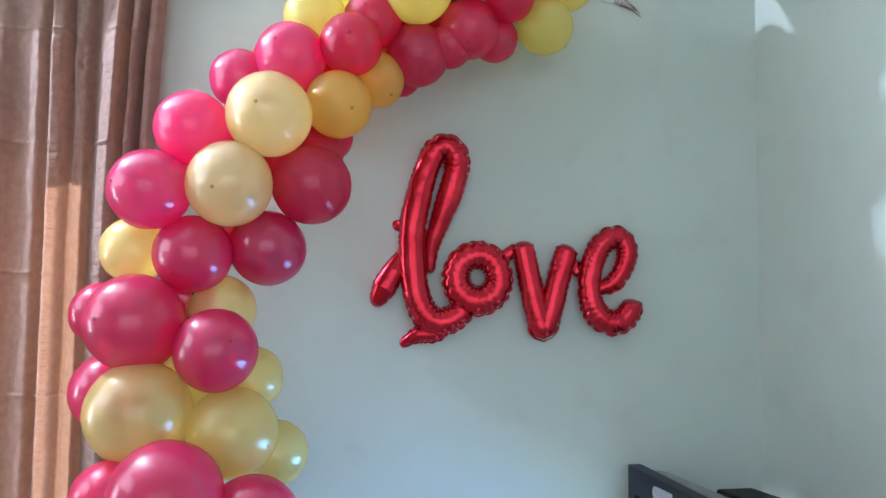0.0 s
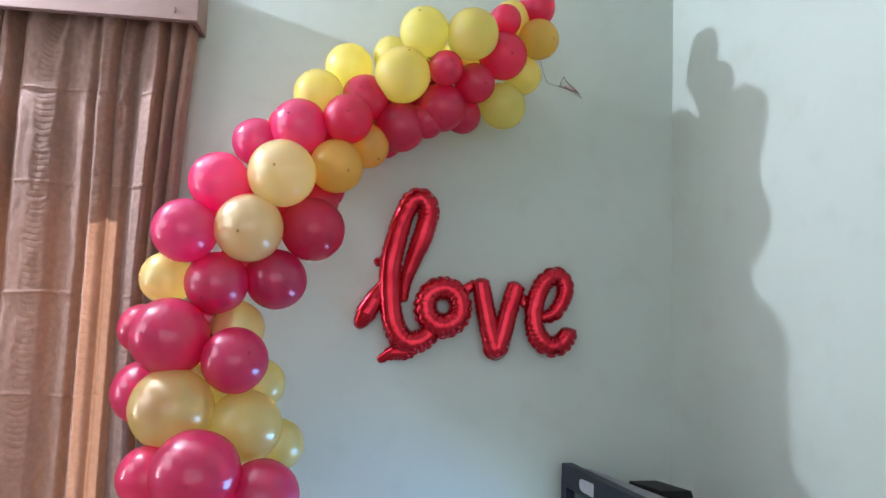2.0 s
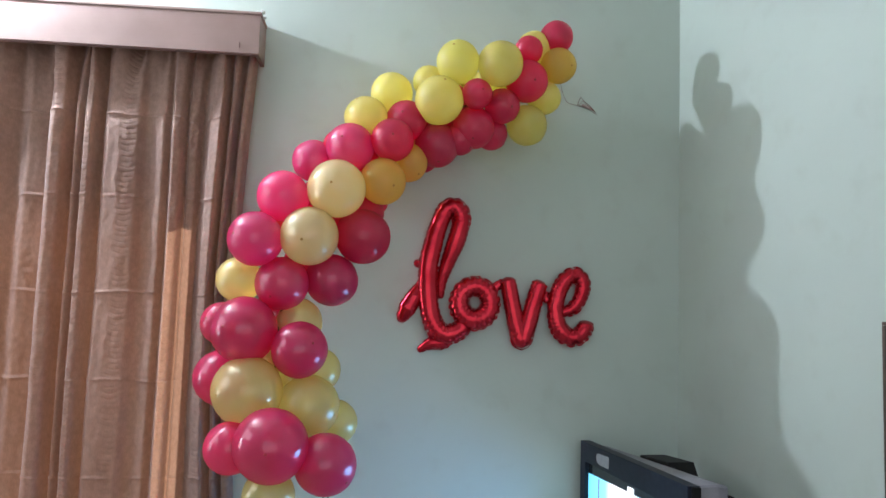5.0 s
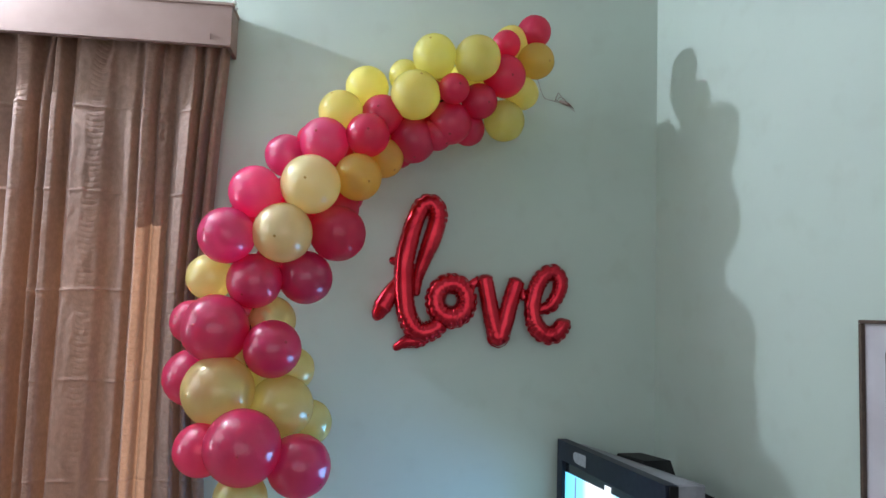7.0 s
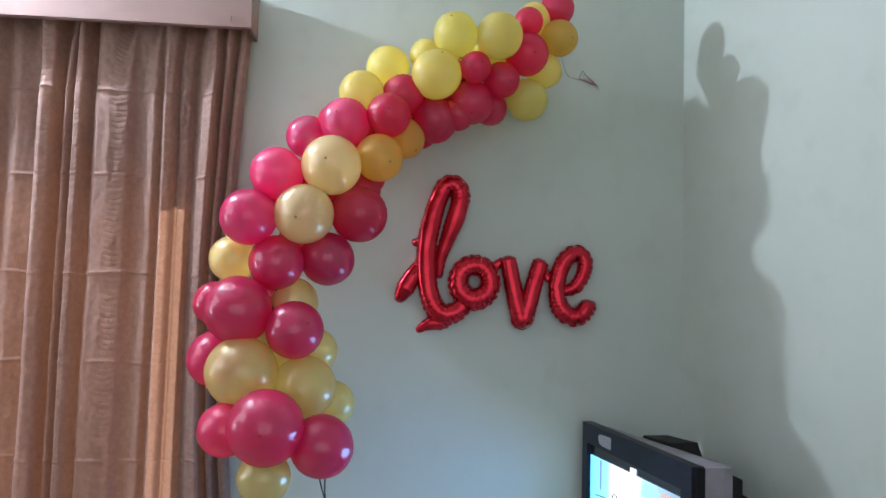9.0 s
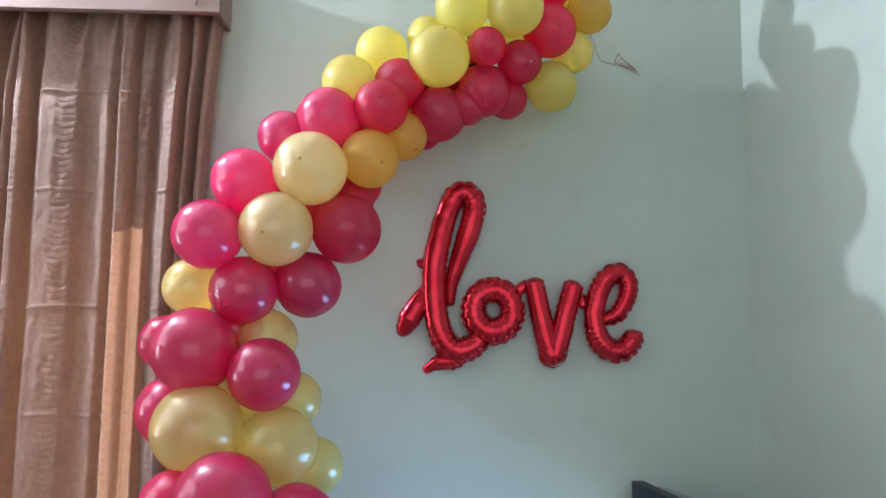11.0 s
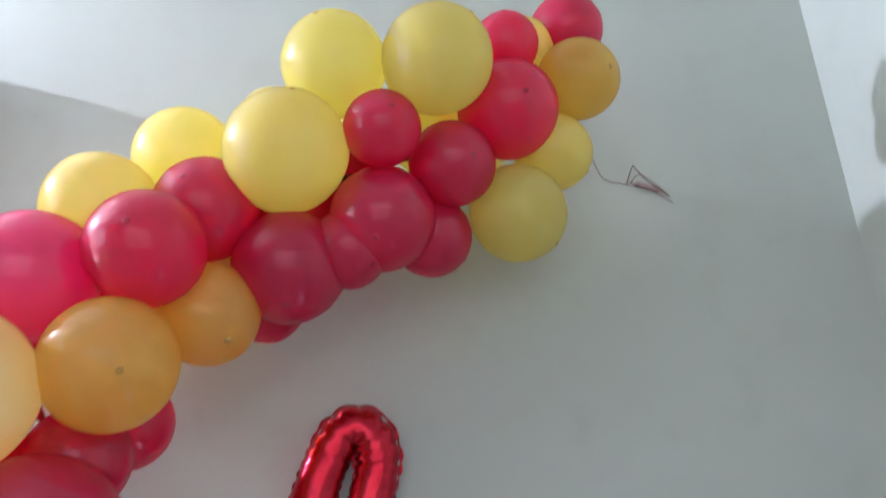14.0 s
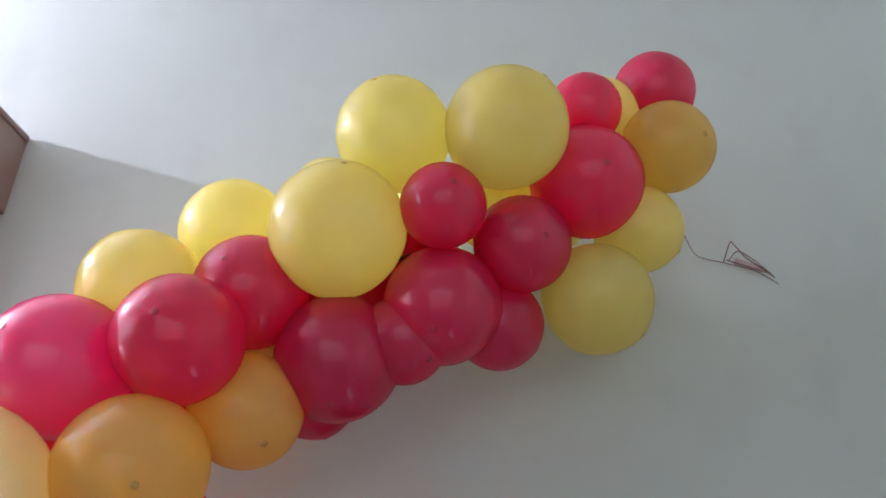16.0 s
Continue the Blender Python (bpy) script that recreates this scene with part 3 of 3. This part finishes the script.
for i, (mat, c, r, tip) in enumerate(BALLOONS):
    near = [o[1] for o in BALLOONS if (o[1] - c).length < 0.26]
    core = sum(near, Vector()) / len(near) + Vector((0, 0.02, 0))
    out = Vector(tip) if tip else c - core
    if out.length < 0.01:
        out = Vector((0, -1, 0.2))
    ob = part("balloon", balloon_mesh(r * 1.02, i * 3.7), mat, arch, NAMES[mat])
    ob.matrix_basis = Matrix.Translation(c - arch_at) @ out.to_track_quat("Z", "Y").to_matrix().to_4x4()
    # the thick dark spot where the latex is not stretched, and the tied neck
    spot = bmesh.new()
    bmesh.ops.create_uvsphere(spot, u_segments=14, v_segments=8, radius=1.0, matrix=Matrix.Diagonal((0.0055, 0.0055, 0.0018, 1)))
    warm = mat in (RED, RED_VEILED, RED_LIT)
    part("tip", spot, RED_TIP if warm else YELLOW_TIP, ob).location = (0, 0, r * 1.033 - 0.0006)
    neck = bmesh.new()
    bmesh.ops.create_cone(neck, cap_ends=True, segments=12, radius1=0.011, radius2=0.004, depth=0.022)
    bmesh.ops.create_uvsphere(neck, u_segments=10, v_segments=8, radius=0.0065, matrix=Matrix.Translation((0, 0, 0.012)))
    part("knot", neck, RED_TIP if warm else YELLOW_TIP, ob).location = (0, 0, -r * 1.10 - 0.010)

# the carrying cord through the middle of the clusters and the loose ends below
CORE = [(0.25, 2.78, 2.60), (0.08, 2.74, 2.42), (-0.15, 2.73, 2.32), (-0.40, 2.70, 2.20), (-0.62, 2.64, 2.00), (-0.75, 2.60, 1.70),
        (-0.82, 2.57, 1.40), (-0.82, 2.53, 1.12), (-0.76, 2.46, 0.92)]
bm = bmesh.new()
add_tube(bm, [q - arch_at for q in spline(CORE, 8)], 0.004)
part("cord", bm, CORD, arch, "dark carrying cord")
for run in ([(-0.70, 2.45, 0.92), (-0.632, 2.48, 0.80), (-0.612, 2.50, 0.72), (-0.580, 2.52, 0.60), (-0.562, 2.56, 0.42), (-0.60, 2.60, 0.02)],
            [(-0.66, 2.45, 0.92), (-0.603, 2.48, 0.80), (-0.598, 2.50, 0.70), (-0.586, 2.52, 0.58), (-0.572, 2.57, 0.40), (-0.55, 2.62, 0.02)]):
    bm = bmesh.new()
    add_tube(bm, [q - arch_at for q in spline(run, 8)], 0.0028)
    part("loose_string", bm, CORD, arch, "dark string hanging to the floor")

# twine from the arch to the wall, with a crumpled scrap of tape
twine = base("wall_tie", pose(0.5, WALL_Y - 0.012, 2.45), "brown twine tied to a scrap of tape on the wall", "twine")
bm = bmesh.new()
at = Vector((0.5, WALL_Y - 0.012, 2.45))
add_tube(bm, [q - at for q in spline([(0.27, 2.80, 2.47), (0.345, 2.90, 2.525), (0.385, 2.965, 2.485), (0.409, 2.985, 2.457), (0.457, 2.988, 2.445), (0.515, 2.988, 2.428), (0.555, 2.990, 2.402)], 8)], 0.0009, 6)
part("strand", bm, TWINE, twine)
bm = bmesh.new()
add_tube(bm, [q - at for q in spline([(0.457, 2.985, 2.445), (0.469, 2.972, 2.479), (0.476, 2.972, 2.476), (0.499, 2.978, 2.450), (0.538, 2.985, 2.424), (0.50, 2.984, 2.436), (0.462, 2.985, 2.449)], 8)], 0.0012, 6)
add_tube(bm, [q - at for q in spline([(0.466, 2.984, 2.447), (0.481, 2.974, 2.462), (0.505, 2.978, 2.452), (0.535, 2.984, 2.428), (0.548, 2.986, 2.414), (0.538, 2.982, 2.420), (0.512, 2.982, 2.441)], 8)], 0.0010, 6)
part("loop", bm, TWINE, twine)
bm = bmesh.new()
add_box(bm, (-0.018, 0.006, -0.010), (0.034, 0.0105, 0.002))
tape = part("tape", bm, TAPE, twine, "crumpled clear tape", smooth=False)
tape.rotation_euler = (0, radians(20), 0)


# ---------------------------------------------------------------- foil lettering
foil_word = base("foil_balloon", pose(0.1, WALL_Y, 1.6), "red metallic foil balloon spelling love, stuck to the wall", "foil balloon")


def stroke(name, points, widths, label, squash=0.72, per=14, closed=False):
    """An inflated film tube along a stroke on the wall, puckered along its welded rim."""
    run = spline([(x - 0.1, 0, z - 1.6) for x, z in points], per)
    ws = np.interp(np.linspace(0, 1, len(run)), np.linspace(0, 1, len(widths)), widths)
    # even steps
    length = [0.0]
    for a, b in zip(run, run[1:]):
        length.append(length[-1] + (b - a).length)
    n = max(12, int(length[-1] / 0.0032))
    ss = np.linspace(0, length[-1], n)
    px, pz = np.interp(ss, length, [q.x for q in run]), np.interp(ss, length, [q.z for q in run])
    ws = 1.14 * np.interp(ss, length, ws)
    seed = sum(map(ord, name)) * 0.37
    heading = np.unwrap(np.arctan2(np.gradient(pz), np.gradient(px)))
    bend = np.convolve(np.abs(np.gradient(heading, ss)), np.ones(15) / 15, mode="same")
    bend = np.clip(bend * 0.08, 0.12, 0.62)
    bm = bmesh.new()
    sides = 26
    rings, rims = [], []
    for i in range(n):
        if closed:
            a, b = (i - 1) % (n - 1), (i + 1) % (n - 1)
        else:
            a, b = max(i - 1, 0), min(i + 1, n - 1)
        t = Vector((px[b] - px[a], 0, pz[b] - pz[a])).normalized()
        side = Vector((t.z, 0, -t.x))
        c = Vector((px[i], 0, pz[i]))
        s, w = ss[i], ws[i]
        end = 1.0 if closed else min(1.0, math.sqrt(max(0.0, min(s, ss[-1] - s)) / (0.55 * w + 1e-6)) + 0.03)
        w *= end
        ring = []
        for k in range(sides):
            th = 2 * math.pi * k / sides
            co, si = math.cos(th), math.sin(th)
            wave = abs(math.sin(s * 128 + 3.5 * noise.noise((s * 11, co * 0.35, seed))))
            fold = bend[i] * (1 - wave) ** 2
            pucker = 1 - abs(co) ** 3 * (0.08 + 0.10 * noise.noise((s * 70, co * 2, seed))) - 0.20 * fold * abs(co)
            depth = squash * w * (1 + 0.03 * noise.noise((s * 22, co, seed + 3)) - 0.30 * fold * co * co)
            ring.append(bm.verts.new(c + side * w * co * pucker + Vector((0, -0.012 - depth * 0.9 - depth * si, 0))))
        rings.append(ring)
        scallop = abs(math.sin(s * 128 + 3.5 * noise.noise((s * 11, 0.35, seed))))
        ruffle = max(0.30, bend[i]) * (0.001 + 0.010 * scallop + 0.005 * noise.noise((s * 60, seed, 0)))
        rims.append([bm.verts.new(c + side * sg * (w * 0.88 + (0.001 + ruffle) * e) + Vector((0, -0.012 - 0.9 * squash * w + 0.005 * e * noise.noise((s * 90, sg, seed)), 0))) for sg in (-1, 1) for e in (0, 1)])
    last = n - 1
    for i in range(last):
        a, b = rings[i], rings[i + 1]
        for k in range(sides):
            bm.faces.new((a[k], b[k], b[(k + 1) % sides], a[(k + 1) % sides]))
        for q in (0, 2):
            bm.faces.new((rims[i][q], rims[i][q + 1], rims[i + 1][q + 1], rims[i + 1][q])).material_index = 1
    if not closed:
        bm.faces.new(rings[0])
        bm.faces.new(rings[-1][::-1])
    bmesh.ops.recalc_face_normals(bm, faces=bm.faces[:])
    return part(name, bm, (FOIL, FOIL_RIM), foil_word, label)


stroke("letter_l", [(-0.163, 1.513), (-0.157, 1.60), (-0.127, 1.698), (-0.095, 1.79), (-0.078, 1.870), (-0.090, 1.919), (-0.124, 1.934), (-0.154, 1.908),
                    (-0.182, 1.842), (-0.203, 1.76), (-0.220, 1.673), (-0.221, 1.573), (-0.210, 1.465), (-0.180, 1.385), (-0.134, 1.354), (-0.080, 1.370), (-0.035, 1.410)],
       (0.012, 0.026, 0.038, 0.039, 0.038, 0.037, 0.038, 0.041, 0.041, 0.041, 0.041, 0.040, 0.036), "tall looped letter")
stroke("tail", [(-0.222, 1.640), (-0.250, 1.575), (-0.278, 1.522), (-0.312, 1.462), (-0.343, 1.402)], (0.016, 0.020, 0.034, 0.038, 0.014), "leaf-shaped tail", 0.65)
stroke("tail", [(-0.105, 1.345), (-0.150, 1.318), (-0.200, 1.310), (-0.256, 1.276)], (0.028, 0.028, 0.022, 0.010), "small lower tail", 0.6)
stroke("letter_o", [(-0.006 + 0.071 * math.sin(a * math.pi / 8), 1.500 + 0.076 * math.cos(a * math.pi / 8)) for a in range(17)], (0.041, 0.040, 0.042, 0.046, 0.043, 0.040, 0.041), "round letter", closed=True)
stroke("letter_v", [(0.140, 1.624), (0.152, 1.565), (0.170, 1.48), (0.191, 1.392), (0.214, 1.335), (0.236, 1.392), (0.258, 1.478), (0.279, 1.555), (0.298, 1.615)],
       (0.032, 0.035, 0.036, 0.037, 0.038, 0.037, 0.036, 0.035, 0.032), "pointed letter")
stroke("letter_e", [(0.376, 1.466), (0.415, 1.474), (0.452, 1.492), (0.486, 1.547), (0.493, 1.605), (0.468, 1.641), (0.420, 1.628), (0.382, 1.568), (0.366, 1.482), (0.380, 1.405),
                    (0.424, 1.360), (0.474, 1.364), (0.506, 1.402), (0.512, 1.438)],
       (0.016, 0.022, 0.028, 0.030, 0.031, 0.033, 0.035, 0.036, 0.037, 0.037, 0.035, 0.030), "curled letter")
stroke("tail", [(-0.236, 1.668), (-0.262, 1.672), (-0.284, 1.660)], (0.016, 0.014, 0.008), "small filling nozzle", 0.5)
stroke("web", [(0.072, 1.56), (0.105, 1.585), (0.132, 1.60)], (0.020, 0.018, 0.020), "narrow join between letters", 0.4)
stroke("web", [(0.312, 1.56), (0.328, 1.535), (0.345, 1.515)], (0.022, 0.018, 0.022), "narrow join between letters", 0.4)


# ---------------------------------------------------------------- television on its bench
TV_TOP, TV_LOW, TV_W = 0.908, 0.26, 0.925
tv_m = Matrix(((TV_ALONG.x, TV_INTO.x, 0, TV_AT.x), (TV_ALONG.y, TV_INTO.y, 0, TV_AT.y), (0, 0, 1, 0), (0, 0, 0, 1)))
tv = base("television", tv_m, "old tube television with navy bezel and grey casing, switched on", "television")


def shear_top(bm, above=0.75, drop=0.016):
    """Shears the upper edges down towards the far end, to fit the camera's view."""
    for v in bm.verts:
        if v.co.z > above:
            v.co.z -= drop * (1 - v.co.x / TV_W)
    return bm


bm = bmesh.new()
for lo, hi in (((0, 0, 0.815), (TV_W - 0.004, 0.045, 0.905)), ((0, 0, TV_LOW), (TV_W - 0.004, 0.045, 0.35)),
               ((0, 0, 0.3501), (0.055, 0.045, 0.8149)), ((0.85, 0, 0.3501), (TV_W - 0.004, 0.045, 0.8149))):
    add_box(bm, lo, hi, 0.0025)
bezel = part("bezel", shear_top(bm, 0.86, 0.006), TV_DARK, tv, "dark navy plastic bezel", smooth=False)
part("edge_strip", box((TV_W - 0.0035, 0.012, TV_LOW + 0.01), (TV_W + 0.004, 0.0455, 0.903), 0.003), TV_BLACK, tv, smooth=False)
bm = bmesh.new()
badge = [(0.178, 0.858), (0.182, 0.870), (0.194, 0.876), (0.235, 0.878), (0.298, 0.880), (0.302, 0.877), (0.302, 0.836), (0.298, 0.832), (0.215, 0.832), (0.190, 0.837), (0.180, 0.846)]
front = [bm.verts.new((a, -0.0015, b)) for a, b in badge]
back = [bm.verts.new((a, 0.0005, b)) for a, b in badge]
bm.faces.new(front)
for a in range(len(badge)):
    b = (a + 1) % len(badge)
    bm.faces.new((front[b], front[a], back[a], back[b]))
part("badge", bm, STICKER, bezel, "pale silver sticker", smooth=False)
part("glass", shear_top(box((0.05, 0.018, 0.345), (0.86, 0.04, 0.83), 0.004)), TV_GLASS, tv, "dark screen glass", smooth=False)
# the lit picture, with the plain shapes that it shows
bm = bmesh.new()
add_box(bm, (0.063, 0.0135, 0.37), (0.826, 0.0165, 0.786))
add_box(bm, (0.448, 0.0135, 0.7865), (0.496, 0.0165, 0.808))
picture = part("picture", shear_top(bm, 0.75, 0.02), PICTURE, tv, "lit pale blue picture", smooth=False)
part("shape", box((0.172, 0.0105, 0.645), (0.184, 0.0125, 0.766)), SCREEN_BLUE, picture, smooth=False)
bm = bmesh.new()
for a in range(7):
    c0, c1 = a * math.pi / 7, (a + 1) * math.pi / 7
    add_box(bm, (0.62 - 0.07 * math.cos(c0), 0.0105, 0.72), (0.62 - 0.07 * math.cos(c1) - 0.0002, 0.0125, 0.73 + 0.045 * math.sin((c0 + c1) / 2)))
part("shape", bm, SCREEN_PALE, picture, smooth=False)
for a in range(5):
    part("bar", box((0.708 + 0.018 * a, 0.0105, 0.742), (0.715 + 0.018 * a, 0.0125, 0.766 + 0.007 * (a % 2))), SCREEN_ORANGE, picture, smooth=False)
bm = bmesh.new()
for cx, cz in ((0.319, 0.631), (0.412, 0.637)):
    add_tube(bm, [Vector((cx + 0.031 * math.cos(a * math.pi / 10), 0.012, cz + 0.029 * math.sin(a * math.pi / 10))) for a in range(21)], 0.0022, 6)
    add_tube(bm, [Vector((cx + 0.004, 0.012, cz - 0.006)), Vector((cx + 0.006, 0.012, cz - 0.006))], 0.003, 6)
add_tube(bm, [Vector((0.127, 0.012, 0.612)), Vector((0.21, 0.012, 0.622)), Vector((0.288, 0.012, 0.626))], 0.0022, 6)
add_tube(bm, [Vector((0.350, 0.012, 0.632)), Vector((0.366, 0.012, 0.637)), Vector((0.381, 0.012, 0.636))], 0.0022, 6)
part("line", bm, SCREEN_LINE, picture)
# grey casing: flares back from the bezel to a rim, then runs straight
rings = []
bm = bmesh.new()
for y, grow, top in ((0.046, -0.002, 0.905), (0.052, 0.0, 0.907), (0.100, 0.013, 0.911), (0.106, 0.014, 0.910), (0.135, 0.014, 0.906)):
    rings.append([bm.verts.new((a, y, b)) for a, b in ((-grow, TV_LOW), (TV_W + grow, TV_LOW), (TV_W + grow, top - 0.006), (TV_W + grow - 0.005, top), (0.006 - grow, top), (-grow, top - 0.006))])
for ra, rb in zip(rings, rings[1:]):
    for a in range(6):
        bm.faces.new((ra[a], ra[(a + 1) % 6], rb[(a + 1) % 6], rb[a]))
bm.faces.new(rings[0])
bm.faces.new(rings[-1][::-1])
bmesh.ops.recalc_face_normals(bm, faces=bm.faces)
part("casing", shear_top(bm, 0.7, 0.036), TV_GREY, tv, "grey plastic casing", smooth=False)
bm = box((0.02, 0.136, TV_LOW + 0.02), (TV_W - 0.008, 0.188, 0.880), 0.006)
for v in bm.verts:
    if v.co.y > 0.16 and v.co.z > 0.7:
        v.co.z -= 0.018
rear = part("rear_housing", shear_top(bm, 0.7, 0.03), TV_BLACK, tv, "black plastic rear housing", smooth=False)
bm = box((0.05, 0.1885, TV_LOW + 0.04), (TV_W - 0.002, 0.33, 0.808), 0.006)
for v in bm.verts:
    if v.co.y > 0.25:
        v.co.x = 0.46 + (v.co.x - 0.46) * 0.93
        v.co.z -= 0.075 if v.co.z > 0.5 else -0.02
part("tube_cover", bm, TV_BLACK, rear, smooth=False)
bm = box((0.22, 0.1365, 0.8), (0.605, 0.25, 0.906), 0.006)
for v in bm.verts:
    if v.co.z > 0.87:
        v.co.x = 0.43 + (v.co.x - 0.43) * 0.60
        v.co.z -= (0.545 - v.co.x) * 0.06
part("hump", bm, TV_BLACK, rear, smooth=False)
for a in range(7):
    part("vent_slot", box((TV_W - 0.0085, 0.147, 0.40 + 0.05 * a), (TV_W - 0.0065, 0.178, 0.408 + 0.05 * a)), TV_DARK, rear, smooth=False)

bench = base("tv_bench", tv_m, "low dark wooden bench under the television", "bench")
part("top", box((-0.03, -0.03, 0.215), (TV_W + 0.04, 0.335, 0.26), 0.004), BENCH_WOOD, bench, smooth=False)
for bx in (0.0, TV_W - 0.04):
    for by in (0.0, 0.28):
        part("leg", box((bx, by, 0.0), (bx + 0.045, by + 0.045, 0.2149), 0.003), BENCH_WOOD, bench, smooth=False)


# ---------------------------------------------------------------- framed print on the side wall
F_Y, F_TOP, F_W, F_H = -1.142, 1.467, 0.72, 0.92
picture_frame = base("framed_picture", EAST @ pose(0, F_Y, F_TOP), "dark wooden frame with pale mount and grey print", "picture")
bm = bmesh.new()
t = 0.012
add_box(bm, (-0.024, -F_W, -t), (-0.001, 0, 0), 0.003)
add_box(bm, (-0.024, -F_W, -F_H), (-0.001, 0, -F_H + t), 0.003)
add_box(bm, (-0.024, -t, -F_H + t + 0.0001), (-0.001, 0, -t - 0.0001), 0.003)
add_box(bm, (-0.024, -F_W, -F_H + t + 0.0001), (-0.001, -F_W + t, -t - 0.0001), 0.003)
part("frame", bm, FRAME_WOOD, picture_frame, "dark brown wooden frame", smooth=False)
part("mount", box((-0.008, -F_W + t, -F_H + t), (-0.002, -t, -t)), MOUNT, picture_frame, "pale lilac mount", smooth=False)
part("inner_edge", box((-0.0115, -F_W + 0.088, -F_H + 0.118), (-0.0085, -0.088, -0.098)), FRAME_WOOD, picture_frame, smooth=False)
part("print", box((-0.0145, -F_W + 0.094, -F_H + 0.124), (-0.012, -0.094, -0.104)), PRINT, picture_frame, "grey print", smooth=False)
